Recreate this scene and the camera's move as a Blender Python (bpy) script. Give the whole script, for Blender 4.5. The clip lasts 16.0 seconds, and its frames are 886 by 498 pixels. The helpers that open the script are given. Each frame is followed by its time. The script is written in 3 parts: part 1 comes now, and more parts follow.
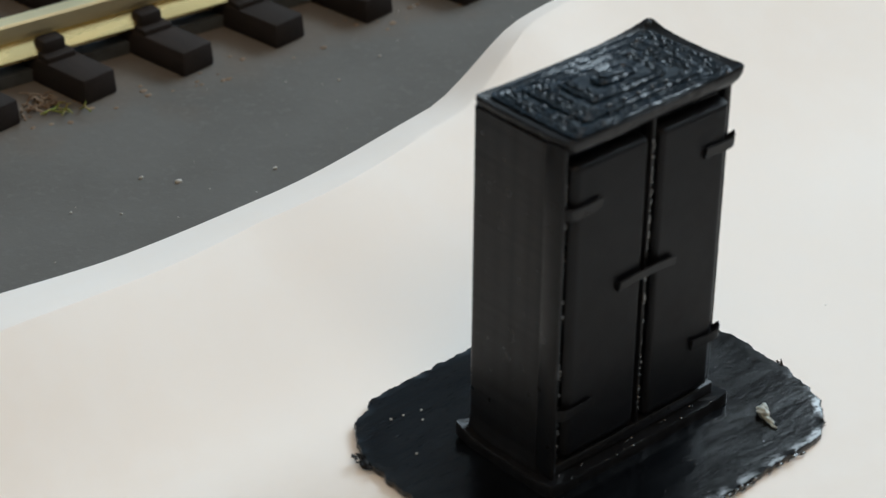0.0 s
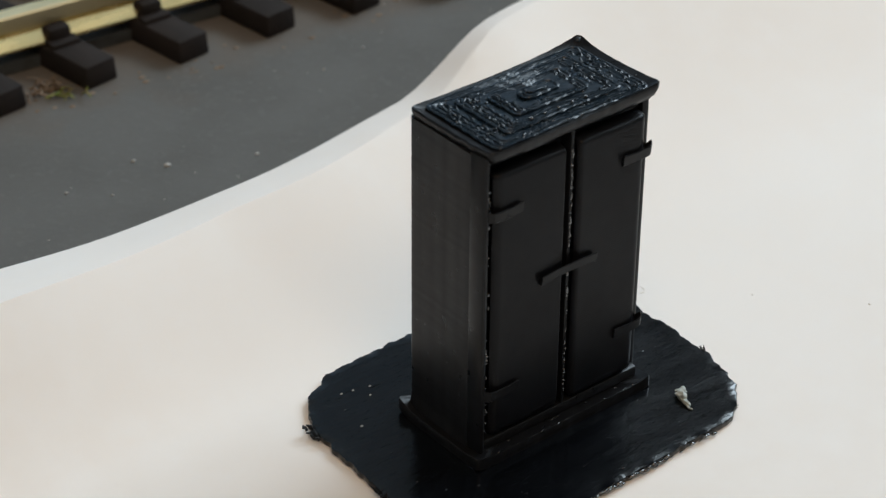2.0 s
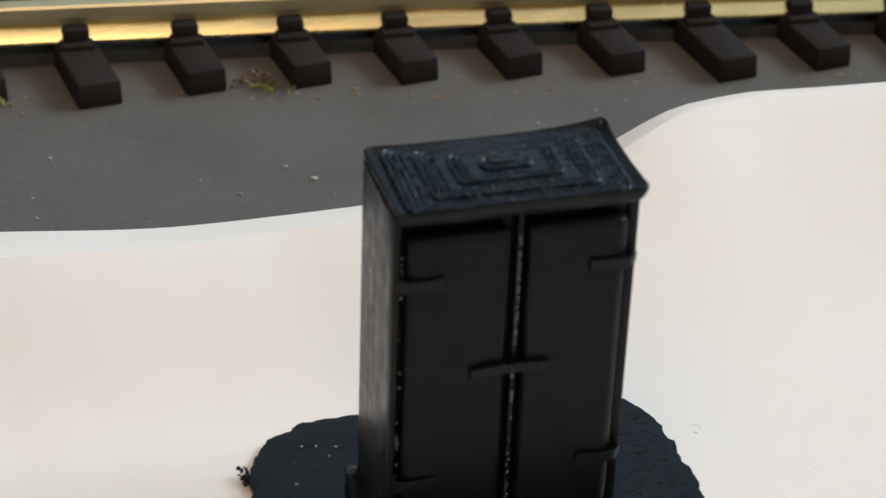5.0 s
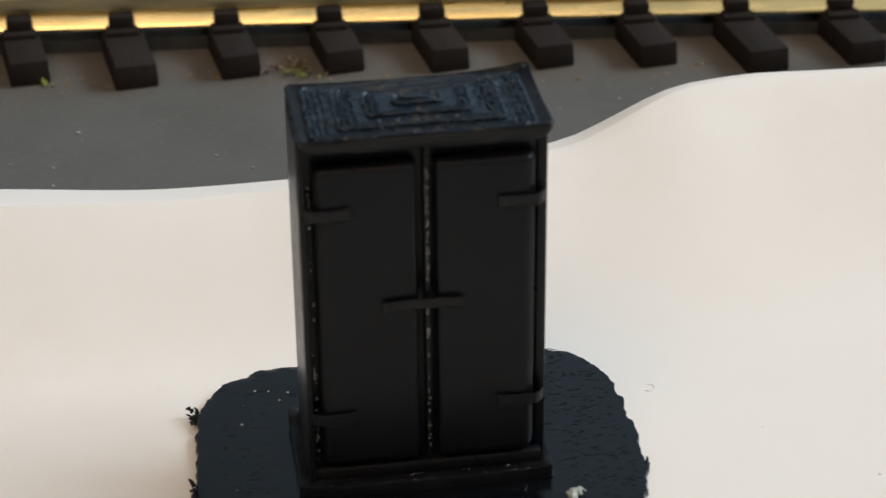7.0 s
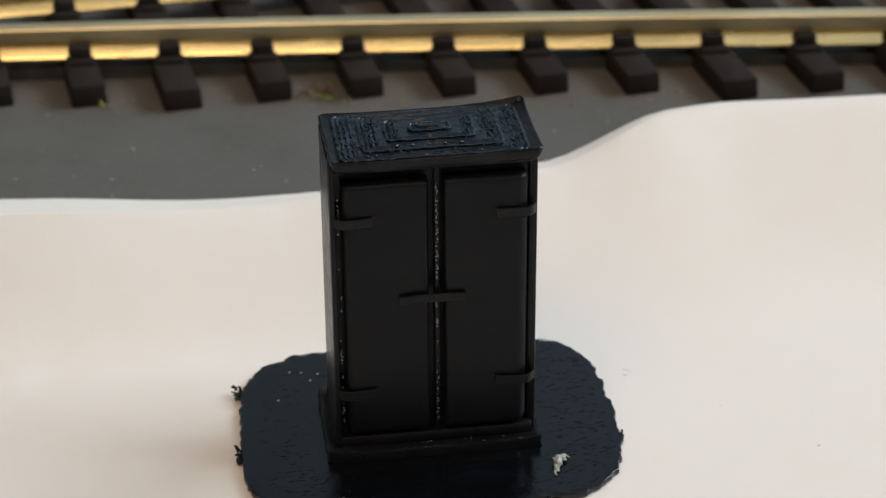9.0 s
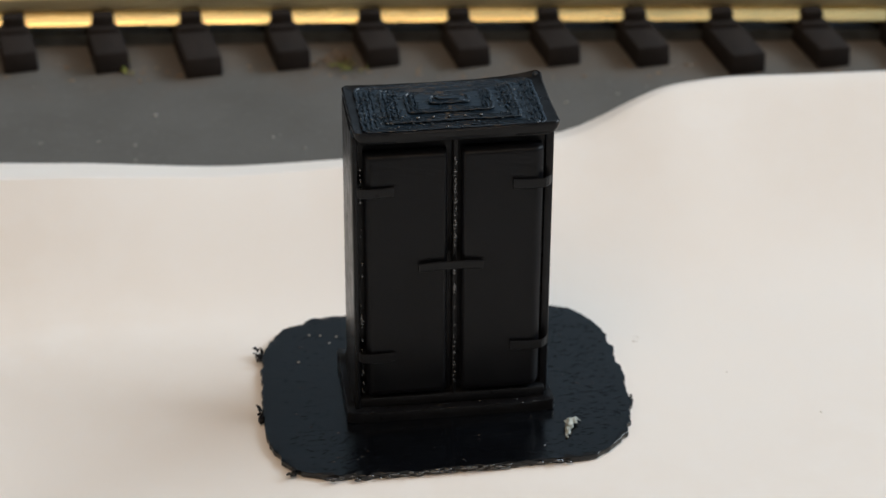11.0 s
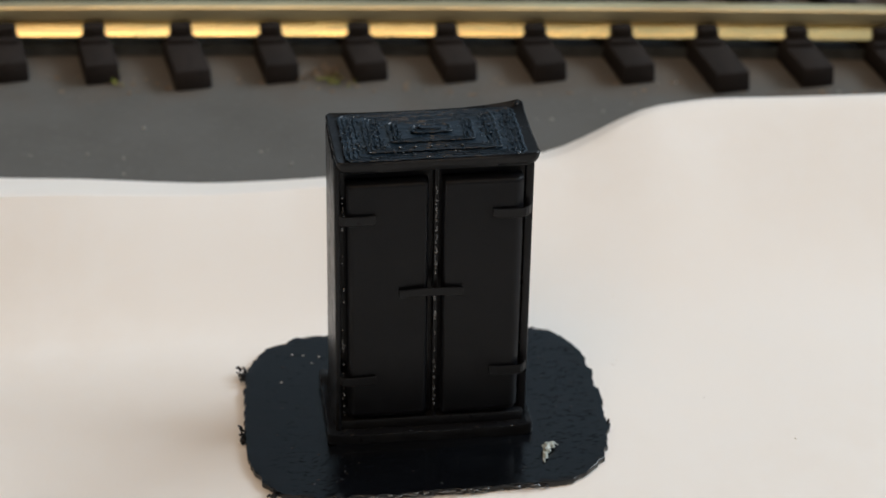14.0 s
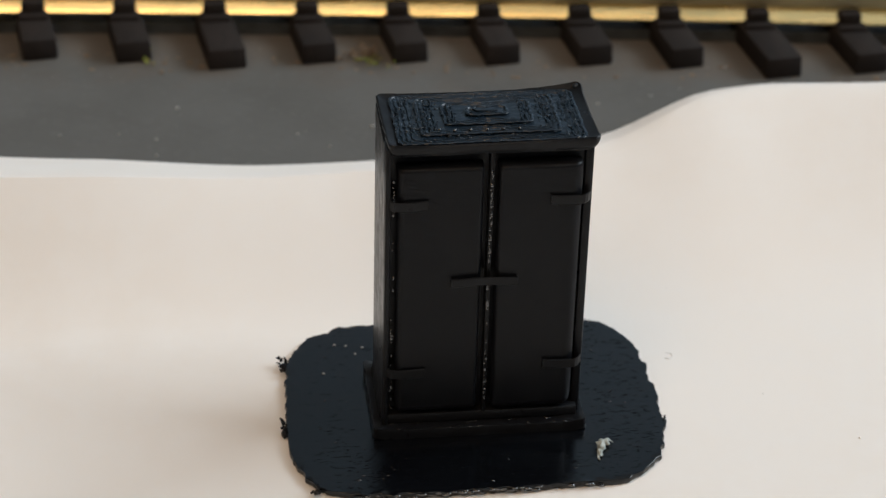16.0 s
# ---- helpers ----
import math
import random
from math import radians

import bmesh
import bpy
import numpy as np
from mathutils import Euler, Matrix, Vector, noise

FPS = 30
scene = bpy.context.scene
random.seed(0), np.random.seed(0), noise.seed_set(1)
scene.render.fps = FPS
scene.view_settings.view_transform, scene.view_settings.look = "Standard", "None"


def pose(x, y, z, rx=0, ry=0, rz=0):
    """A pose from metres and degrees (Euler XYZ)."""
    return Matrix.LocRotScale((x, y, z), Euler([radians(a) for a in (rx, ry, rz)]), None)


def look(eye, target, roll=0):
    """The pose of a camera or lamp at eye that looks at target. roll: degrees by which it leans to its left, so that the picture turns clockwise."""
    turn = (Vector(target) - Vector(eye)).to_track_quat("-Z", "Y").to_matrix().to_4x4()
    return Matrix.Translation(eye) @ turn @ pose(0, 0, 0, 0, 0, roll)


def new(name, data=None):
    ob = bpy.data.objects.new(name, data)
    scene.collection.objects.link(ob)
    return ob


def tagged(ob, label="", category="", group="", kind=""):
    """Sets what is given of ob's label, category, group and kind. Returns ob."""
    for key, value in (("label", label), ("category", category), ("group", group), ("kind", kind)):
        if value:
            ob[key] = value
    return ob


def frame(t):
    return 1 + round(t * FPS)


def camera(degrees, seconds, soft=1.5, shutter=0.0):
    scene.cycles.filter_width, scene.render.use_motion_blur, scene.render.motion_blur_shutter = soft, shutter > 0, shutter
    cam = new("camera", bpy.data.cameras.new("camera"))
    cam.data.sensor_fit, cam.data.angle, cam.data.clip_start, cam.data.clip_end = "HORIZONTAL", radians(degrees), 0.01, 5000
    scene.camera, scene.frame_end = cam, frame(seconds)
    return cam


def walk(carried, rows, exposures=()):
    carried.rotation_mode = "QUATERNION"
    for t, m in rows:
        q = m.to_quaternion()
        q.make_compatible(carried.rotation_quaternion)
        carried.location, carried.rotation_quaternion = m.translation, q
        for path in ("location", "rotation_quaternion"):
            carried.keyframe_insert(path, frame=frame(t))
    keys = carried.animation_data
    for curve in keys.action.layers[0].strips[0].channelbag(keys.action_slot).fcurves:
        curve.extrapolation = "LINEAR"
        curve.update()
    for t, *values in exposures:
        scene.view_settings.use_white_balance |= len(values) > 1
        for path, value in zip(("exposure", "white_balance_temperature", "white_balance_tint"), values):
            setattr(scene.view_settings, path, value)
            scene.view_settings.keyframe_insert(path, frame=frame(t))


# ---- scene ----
FOV = 21.64
cam = camera(FOV, 16.0, soft=1.3)
cam.data.dof.use_dof = True
cam.data.dof.focus_distance = 0.176
cam.data.dof.aperture_fstop = 66.0
PATH = [
    (0, (-0.09556, -0.08818, 0.09492), (-0.01108, 0.00791, 0.01663), 0.47),
    (0.5, (-0.09714, -0.08865, 0.09701), (-0.01321, 0.00753, 0.01825), 0.51),
    (1, (-0.09821, -0.09290, 0.10100), (-0.01493, 0.00307, 0.02128), 0.49),
    (1.2, (-0.09810, -0.09402, 0.10358), (-0.01489, 0.00205, 0.02390), 0.64),
    (1.5, (-0.09703, -0.09873, 0.10393), (-0.01518, -0.00269, 0.02283), 0.19),
    (2, (-0.09556, -0.10265, 0.10682), (-0.01616, -0.00521, 0.02497), 0.43),
    (2.5, (-0.08884, -0.10804, 0.10478), (-0.01129, -0.01000, 0.02186), 0.78),
    (3, (-0.07229, -0.10588, 0.10160), (-0.00236, -0.00254, 0.01835), 0.92),
    (3.5, (-0.06285, -0.10543, 0.10404), (-0.00433, 0.00397, 0.01974), 0.82),
    (4, (-0.05849, -0.10653, 0.10703), (-0.01179, 0.00839, 0.02271), 1.50),
    (4.2, (-0.05463, -0.11064, 0.10597), (-0.00979, 0.00642, 0.02360), 1.91),
    (6.3, (-0.01883, -0.12107, 0.08993), (0.00130, 0.00638, 0.01344), 0.07),
    (6.5, (-0.01749, -0.12575, 0.09015), (0.00190, 0.00274, 0.01522), -0.23),
    (7, (-0.01708, -0.12825, 0.09138), (0.00117, 0.00109, 0.01763), -0.62),
    (7.5, (-0.01752, -0.12925, 0.09104), (0.00026, 0.00067, 0.01821), -0.71),
    (8, (-0.01592, -0.13873, 0.09559), (0.00182, -0.00900, 0.02242), -0.55),
    (8.2, (-0.01928, -0.14544, 0.09904), (-0.00183, -0.01540, 0.02634), -0.68),
    (10.3, (-0.02045, -0.15615, 0.10962), (-0.00293, -0.02729, 0.03486), 0.16),
    (10.5, (-0.02015, -0.15543, 0.11086), (-0.00266, -0.02654, 0.03613), 0.15),
    (11, (-0.02236, -0.15845, 0.10905), (-0.00502, -0.03003, 0.03351), 0.29),
    (11.5, (-0.02143, -0.16287, 0.10951), (-0.00414, -0.03490, 0.03319), 0.43),
    (12, (-0.02057, -0.15970, 0.11029), (-0.00336, -0.03172, 0.03396), 0.60),
    (12.5, (-0.02058, -0.15772, 0.11143), (-0.00337, -0.02975, 0.03510), 0.75),
    (13, (-0.02016, -0.15786, 0.10928), (-0.00295, -0.03013, 0.03254), 0.72),
    (13.5, (-0.02068, -0.15611, 0.11181), (-0.00332, -0.02827, 0.03527), 0.86),
    (14, (-0.02108, -0.15860, 0.11390), (-0.00366, -0.03100, 0.03698), 1.01),
    (14.5, (-0.02236, -0.15870, 0.11316), (-0.00503, -0.03115, 0.03615), 1.13),
    (15, (-0.02336, -0.15701, 0.11107), (-0.00595, -0.02963, 0.03380), 1.34),
    (15.5, (-0.02524, -0.15424, 0.11289), (-0.00782, -0.02692, 0.03551), 1.52),
    (16, (-0.02420, -0.15138, 0.10986), (-0.00693, -0.02422, 0.03219), 1.61),
]

walk(cam, [(t, look(eye, target, roll)) for t, eye, target, roll in PATH],
     exposures=[(0.0, 0.0, 5950, 3), (1.0, 0.0, 5960, 3), (2.0, -0.02, 5980, 4), (2.5, -0.15, 6000, 4), (3.0, -0.13, 6020, 5), (3.5, -0.02, 6030, 5), (4.0, 0.08, 6060, 6), (6.5, 0.03, 6220, 6), (8.0, 0.0, 6250, 7), (11.0, -0.03, 6250, 7), (16.0, -0.03, 6260, 7)])

# ---- world and light: a closed room, a window to one side, a warm ceiling lamp ----
MM = 0.001
world = bpy.data.worlds.new("world")
scene.world = world
world.use_nodes = True
sky = world.node_tree.nodes.new("ShaderNodeTexSky")
sky.sky_type, sky.sun_disc = "NISHITA", False
sky.sun_elevation, sky.sun_rotation = radians(40), radians(120)
world.node_tree.links.new(sky.outputs[0], world.node_tree.nodes["Background"].inputs[0])
world.node_tree.nodes["Background"].inputs[1].default_value = 0.1


def area_lamp(name, m, sx, sy, watts, colour):
    data = bpy.data.lights.new(name, "AREA")
    data.shape, data.size, data.size_y = "RECTANGLE", sx, sy
    data.energy, data.color = watts, colour
    ob = new(name, data)
    ob.matrix_world = m
    return ob


area_lamp("window_light", look((1.48, 0.21, 1.12), (0, 0.0, 0.1)), 1.4, 0.66, 31, (0.88, 0.95, 1.0))
area_lamp("ceiling_lamp_light", look((-0.40, -0.5, 1.42), (-0.40, 0.0, 0)), 0.84, 1.2, 12.6, (1.0, 0.65, 0.38))


# ---- materials ----
def material(name, base, rough=0.5, metal=0.0, spec=0.5, mottle=(), bumps=(), stretch=None, rough_var=0.0, coat=0.0):
    """mottle: (scale, colour, low, high) noise patches of another colour; bumps: (kind, scale, strength, distance)."""
    mat = bpy.data.materials.new(name)
    mat.use_nodes = True
    nt = mat.node_tree
    n, ln = nt.nodes, nt.links
    b = n["Principled BSDF"]
    b.inputs["Roughness"].default_value, b.inputs["Metallic"].default_value = rough, metal
    b.inputs["Specular IOR Level"].default_value = spec
    b.inputs["Coat Weight"].default_value = coat
    tc = n.new("ShaderNodeTexCoord")
    vec = tc.outputs["Object"]
    if stretch:
        mp = n.new("ShaderNodeMapping")
        mp.inputs["Scale"].default_value = stretch
        ln.new(vec, mp.inputs["Vector"])
        vec = mp.outputs[0]
    colour = n.new("ShaderNodeRGB").outputs[0]
    colour.default_value = (*base, 1)
    for scale, other, low, high in mottle:
        t = n.new("ShaderNodeTexNoise")
        t.inputs["Scale"].default_value, t.inputs["Detail"].default_value = scale, 5
        ln.new(vec, t.inputs["Vector"])
        r = n.new("ShaderNodeMapRange")
        r.inputs[1].default_value, r.inputs[2].default_value = low, high
        ln.new(t.outputs[0], r.inputs[0])
        mx = n.new("ShaderNodeMix")
        mx.data_type = "RGBA"
        ln.new(r.outputs[0], mx.inputs[0])
        ln.new(colour, mx.inputs[6])
        mx.inputs[7].default_value = (*other, 1)
        colour = mx.outputs[2]
    ln.new(colour, b.inputs["Base Color"])
    if rough_var:
        t = n.new("ShaderNodeTexNoise")
        t.inputs["Scale"].default_value, t.inputs["Detail"].default_value = 900, 4
        ln.new(vec, t.inputs["Vector"])
        r = n.new("ShaderNodeMapRange")
        r.inputs[1].default_value, r.inputs[2].default_value = 0.3, 0.7
        r.inputs[3].default_value, r.inputs[4].default_value = rough - rough_var, rough + rough_var
        ln.new(t.outputs[0], r.inputs[0])
        ln.new(r.outputs[0], b.inputs["Roughness"])
    normal = None
    for kind, scale, strength, dist in bumps:
        if kind == "noise":
            t = n.new("ShaderNodeTexNoise")
            t.inputs["Scale"].default_value, t.inputs["Detail"].default_value = scale, 4
        else:
            t = n.new("ShaderNodeTexWave")
            t.bands_direction = kind
            t.inputs["Scale"].default_value = scale
            t.inputs["Distortion"].default_value, t.inputs["Detail"].default_value = 1.2, 2
            t.inputs["Detail Scale"].default_value = 0.6
        ln.new(vec, t.inputs["Vector"])
        bp = n.new("ShaderNodeBump")
        bp.inputs["Strength"].default_value, bp.inputs["Distance"].default_value = strength, dist
        ln.new(t.outputs["Fac"], bp.inputs["Height"])
        if normal:
            ln.new(normal, bp.inputs["Normal"])
        normal = bp.outputs[0]
    if normal:
        ln.new(normal, b.inputs["Normal"])
    return mat


BLACK = (0.0062, 0.0067, 0.0080)
M_WALL = material("printed_black_walls", BLACK, 0.34, spec=0.18, mottle=[(700, (0.0082, 0.0088, 0.0102), 0.45, 0.7)],
                  bumps=[("Z", 1570, 0.08, 0.00002), ("noise", 1500, 0.2, 0.00003)], rough_var=0.08)
M_DOOR = material("printed_black_doors", (0.0084, 0.0094, 0.0122), 0.38, spec=0.34, mottle=[(400, (0.0098, 0.0109, 0.0138), 0.45, 0.7)],
                  bumps=[("Z", 1570, 0.15, 0.00002), ("noise", 2500, 0.15, 0.00002)], rough_var=0.06)
# same black plastic; the roof's reflected blue sheen is put into its base colour
M_ROOF_SHEEN = material("black_roof_painted_sheen", (0.0064, 0.0132, 0.0222), 0.3, spec=0.36, mottle=[(900, (0.0075, 0.0152, 0.0254), 0.45, 0.7)],
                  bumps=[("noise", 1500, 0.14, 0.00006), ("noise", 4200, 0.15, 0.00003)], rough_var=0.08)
M_BASE = material("printed_black_base", (0.0019, 0.0024, 0.0034), 0.18, spec=0.44, mottle=[(500, (0.0028, 0.0035, 0.0048), 0.45, 0.7)],
                  bumps=[("noise", 900, 0.12, 0.00006), ("noise", 3000, 0.3, 0.00005)],
                  stretch=(0.3, 1, 1), rough_var=0.05)
M_GLOSS = material("glossy_black_strand", (0.004, 0.004, 0.005), 0.07, spec=1.0, coat=1.0)
M_PAPER = material("off_white_paper", (0.80, 0.77, 0.735), 0.75, spec=0.25, mottle=[(22, (0.77, 0.735, 0.695), 0.35, 0.7), (260, (0.79, 0.765, 0.735), 0.4, 0.7)],
                   bumps=[("noise", 25, 0.06, 0.0006), ("noise", 1800, 0.08, 0.00004)])
M_BOARD = material("grey_painted_board", (0.108, 0.109, 0.106), 0.62, spec=0.12,
                   mottle=[(90, (0.090, 0.090, 0.086), 0.4, 0.7), (1400, (0.120, 0.120, 0.117), 0.55, 0.75), (5000, (0.112, 0.112, 0.11), 0.55, 0.8)],
                   bumps=[("noise", 900, 0.3, 0.0001), ("noise", 3500, 0.25, 0.00005)])
M_SLEEPER = material("dark_brown_sleeper_plastic", (0.018, 0.015, 0.0138), 0.75, spec=0.12, mottle=[(260, (0.026, 0.021, 0.019), 0.45, 0.75), (1800, (0.013, 0.012, 0.012), 0.5, 0.8)],
                     bumps=[("noise", 1500, 0.4, 0.00008)], stretch=(1, 0.2, 1))
M_WEB = material("dark_grey_plastic_web", (0.05, 0.056, 0.058), 0.6, mottle=[(500, (0.024, 0.026, 0.027), 0.4, 0.7)])
M_RAIL = material("brass_rail", (0.88, 0.76, 0.40), 0.26, metal=1.0, mottle=[(300, (0.78, 0.62, 0.30), 0.45, 0.75)],
                  bumps=[("noise", 2500, 0.15, 0.00003)], rough_var=0.08, stretch=(0.15, 1, 1))
M_HEAD = material("rail_head_worn", (0.88, 0.78, 0.50), 0.48, metal=1.0, mottle=[(300, (0.68, 0.57, 0.34), 0.4, 0.7)], rough_var=0.06, stretch=(0.15, 1, 1))
M_CRUMB = material("grey_white_crumb", (0.42, 0.45, 0.42), 0.6, mottle=[(2500, (0.25, 0.28, 0.26), 0.4, 0.7)], bumps=[("noise", 3500, 0.5, 0.0001)])
M_SPECK = material("pale_speck", (0.36, 0.355, 0.33), 0.7)
M_MOSS = material("green_fibre", (0.16, 0.21, 0.03), 0.7, mottle=[(1200, (0.24, 0.19, 0.06), 0.45, 0.6)])
M_BROWN = material("brown_fibre", (0.13, 0.085, 0.05), 0.8, mottle=[(900, (0.2, 0.15, 0.1), 0.45, 0.6)])


def stain_by_track(mat):
    """Brown dirt worked into the board's paint in a ragged belt along the sleepers."""
    nt = mat.node_tree
    n, ln = nt.nodes, nt.links
    b = n["Principled BSDF"]
    old = b.inputs["Base Color"].links[0].from_socket
    tc, sep, ad, mr = n.new("ShaderNodeTexCoord"), n.new("ShaderNodeSeparateXYZ"), n.new("ShaderNodeMath"), n.new("ShaderNodeMapRange")
    ln.new(tc.outputs["Object"], sep.inputs[0])
    ad.operation = "MULTIPLY_ADD"
    ad.inputs[1].default_value = 0.105
    ln.new(sep.outputs[0], ad.inputs[0])
    ln.new(sep.outputs[1], ad.inputs[2])
    t = n.new("ShaderNodeTexNoise")
    t.inputs["Scale"].default_value, t.inputs["Detail"].default_value = 190, 6
    ln.new(tc.outputs["Object"], t.inputs["Vector"])
    wob = n.new("ShaderNodeMath")
    wob.operation = "MULTIPLY_ADD"
    wob.inputs[1].default_value = 0.022
    ln.new(t.outputs[0], wob.inputs[0])
    ln.new(ad.outputs[0], wob.inputs[2])
    mr.inputs[1].default_value, mr.inputs[2].default_value = 0.0738, 0.0818
    mr.inputs[4].default_value = 0.5
    ln.new(wob.outputs[0], mr.inputs[0])
    mx = n.new("ShaderNodeMix")
    mx.data_type = "RGBA"
    ln.new(mr.outputs[0], mx.inputs[0])
    ln.new(old, mx.inputs[6])
    mx.inputs[7].default_value = (0.110, 0.087, 0.068, 1)
    ln.new(mx.outputs[2], b.inputs["Base Color"])


stain_by_track(M_BOARD)
M_PLASTER = material("plain_wall_paint", (0.42, 0.41, 0.40), 0.8, mottle=[(3, (0.38, 0.37, 0.36), 0.4, 0.7)])
# blue chosen for an unseen wall, to put a cool reflection on the print
M_PALE_BLUE = material("blue_reflector_wall", (0.38, 0.47, 0.57), 0.8, mottle=[(3, (0.34, 0.43, 0.52), 0.4, 0.7)])
M_CEIL = material("white_ceiling_paint", (0.78, 0.77, 0.75), 0.85, mottle=[(3, (0.74, 0.73, 0.71), 0.4, 0.7)])


# ---- builders (sizes in millimetres) ----
def link(name, bm, mat, parent=None, label="", smooth=None):
    for v in bm.verts:
        v.co *= MM
    bmesh.ops.recalc_face_normals(bm, faces=bm.faces)
    me = bpy.data.meshes.new(name)
    if smooth:
        lim = radians(smooth)
        for f in bm.faces:
            f.smooth = True
        for e in bm.edges:
            if len(e.link_faces) == 2 and e.calc_face_angle(0) > lim:
                e.smooth = False
    bm.to_mesh(me)
    bm.free()
    me.materials.append(mat)
    ob = new(name, me)
    if parent:
        ob.parent = parent
    if label:
        tagged(ob, label)
    return ob


def part(name, bm, mat, parent, label="", smooth=35):
    return link(name, bm, mat, parent, label, smooth)


def box(bm, x0, x1, y0, y1, z0, z1, bevel=0.0, seg=2):
    made = bmesh.ops.create_cube(bm, size=1, matrix=Matrix.Translation(((x0 + x1) / 2, (y0 + y1) / 2, (z0 + z1) / 2)) @ Matrix.Diagonal((x1 - x0, y1 - y0, z1 - z0, 1)))
    if bevel:
        es = list({e for v in made["verts"] for e in v.link_edges})
        bmesh.ops.bevel(bm, geom=es, offset=bevel, segments=seg, affect="EDGES", profile=0.5)
    return bm


def rounded(cx, cy, hx, hy, r, step=0.25):
    """Points round a rectangle with rounded corners, evenly stepped."""
    pts = []
    for sx, sy, a0 in ((1, -1, -90), (1, 1, 0), (-1, 1, 90), (-1, -1, 180)):
        for k in range(7):
            a = radians(a0 + 15 * k)
            pts.append(Vector((cx + sx * (hx - r) + r * math.cos(a), cy + sy * (hy - r) + r * math.sin(a), 0)))
    return resample(pts, step)


def resample(pts, step):
    out = []
    for a, b in zip(pts, pts[1:] + pts[:1]):
        k = max(1, round((b - a).length / step))
        out += [a.lerp(b, i / k) for i in range(k)]
    return out


def ragged(pts, amount, size, seed):
    """Outline pushed in and out by noise."""
    c = sum(pts, Vector()) / len(pts)
    return [p + (p - c).normalized() * amount * noise.noise(Vector((p.x / size, p.y / size, seed))) for p in pts]


def slab(bm, pts, levels, lift=lambda p: 0.0):
    """A slab from an outline; levels: (z, inward offset) from below up."""
    c = sum(pts, Vector()) / len(pts)
    rings = []
    for z, inset, *k in levels:
        ring = []
        k = k[0] if k else 1.0
        for p in pts:
            d = p - c
            q = c + d * (1 - inset / max(d.length, 1e-6))
            ring.append(bm.verts.new((q.x, q.y, z + k * lift(q))))
        rings.append(ring)
    n = len(pts)
    for lo, hi in zip(rings, rings[1:]):
        for i in range(n):
            bm.faces.new((lo[i], lo[(i + 1) % n], hi[(i + 1) % n], hi[i]))
    bm.faces.new(rings[0][::-1])
    top = rings[-1]
    mid = bm.verts.new((c.x, c.y, levels[-1][0]))
    for i in range(n):
        bm.faces.new((top[i], top[(i + 1) % n], mid))
    return bm


def blob(bm, x, y, z, r, seed, squash=(1, 1, 1), rough=0.35, sub=2):
    made = bmesh.ops.create_icosphere(bm, subdivisions=sub, radius=1)
    for v in made["verts"]:
        k = r * (1 + rough * noise.noise(v.co * 1.7 + Vector((seed * 3.1, 0, 0))))
        v.co = Vector((v.co.x * squash[0], v.co.y * squash[1], v.co.z * squash[2])) * k + Vector((x, y, z))
    return bm


def strand(bm, pts, r, sides=5):
    """A thin round fibre through points, tapered at its end."""
    pts = [Vector(p) for p in pts]
    rings = []
    for i, p in enumerate(pts):
        d = (pts[min(i + 1, len(pts) - 1)] - pts[max(i - 1, 0)]).normalized()
        u = d.orthogonal().normalized()
        w = d.cross(u)
        k = r * (1 - 0.5 * i / (len(pts) - 1))
        rings.append([bm.verts.new(p + (u * math.cos(6.2832 * s / sides) + w * math.sin(6.2832 * s / sides)) * k) for s in range(sides)])
    for a, b in zip(rings, rings[1:]):
        for s in range(sides):
            bm.faces.new((a[s], a[(s + 1) % sides], b[(s + 1) % sides], b[s]))
    bm.faces.new(rings[0][::-1])
    bm.faces.new(rings[-1])
    return bm


def empty(name, x=0, y=0, z=0):
    ob = new(name)
    ob.empty_display_size = 0.002
    ob.location = (x * MM, y * MM, z * MM)
    return ob


BOARD_Z, PAPER_Z = -1.0, -0.62

# ---- setting: grey board, plain room ----
bm = bmesh.new()
box(bm, -600, 600, -300, 500, BOARD_Z - 20, BOARD_Z)
tagged(link("ground", bm, M_BOARD), "grey painted baseboard with fine specks and grain", "baseboard", kind="structure")
bm = bmesh.new()
box(bm, -1500, 1500, -1500, 1500, BOARD_Z - 60, BOARD_Z - 20)
tagged(link("floor", bm, M_PLASTER), "plain pale surface under the baseboard", "floor", kind="structure")


def room_wall(name, boxes, mat=M_PLASTER, label="plain painted room wall"):
    b = bmesh.new()
    for bx in boxes:
        box(b, *bx)
    tagged(link(name, b, mat), label, "wall", kind="structure")


# north wall is out of view; added blue reflector for roof and base
room_wall("wall_north", [(-1500, 1500, 1500, 1600, -21, 1500)], M_PALE_BLUE, "unseen room wall tinted pale blue for reflections in the black print")
room_wall("wall_south", [(-1500, 1500, -1600, -1500, -21, 1500)])
room_wall("wall_west", [(-1600, -1500, -1500, 1500, -21, 1500)])
room_wall("wall_east", [(1500, 1600, -1500, 1500, -22, 420), (1500, 1600, -1500, 1500, 1460, 1500),
                        (1500, 1600, -1500, -540, 420, 1460), (1500, 1600, 960, 1500, 420, 1460)])
bm = bmesh.new()
box(bm, -1600, 1600, -1600, 1600, 1500, 1600)
tagged(link("ceiling", bm, M_CEIL), "plain white painted ceiling", "ceiling", kind="structure")


# ---- sheet of paper, lifting off the board towards its far edge ----
def smooth01(a, b, v):
    k = min(1, max(0, (v - a) / (b - a)))
    return k * k * (3 - 2 * k)


def edge_y(x):
    return 37.9 + 0.002 * min(0, x + 8) ** 2 + 2.9 * smooth01(-3, 21, x) + 3.3 * smooth01(16, 36, x) - 0.045 * max(0, x - 34)


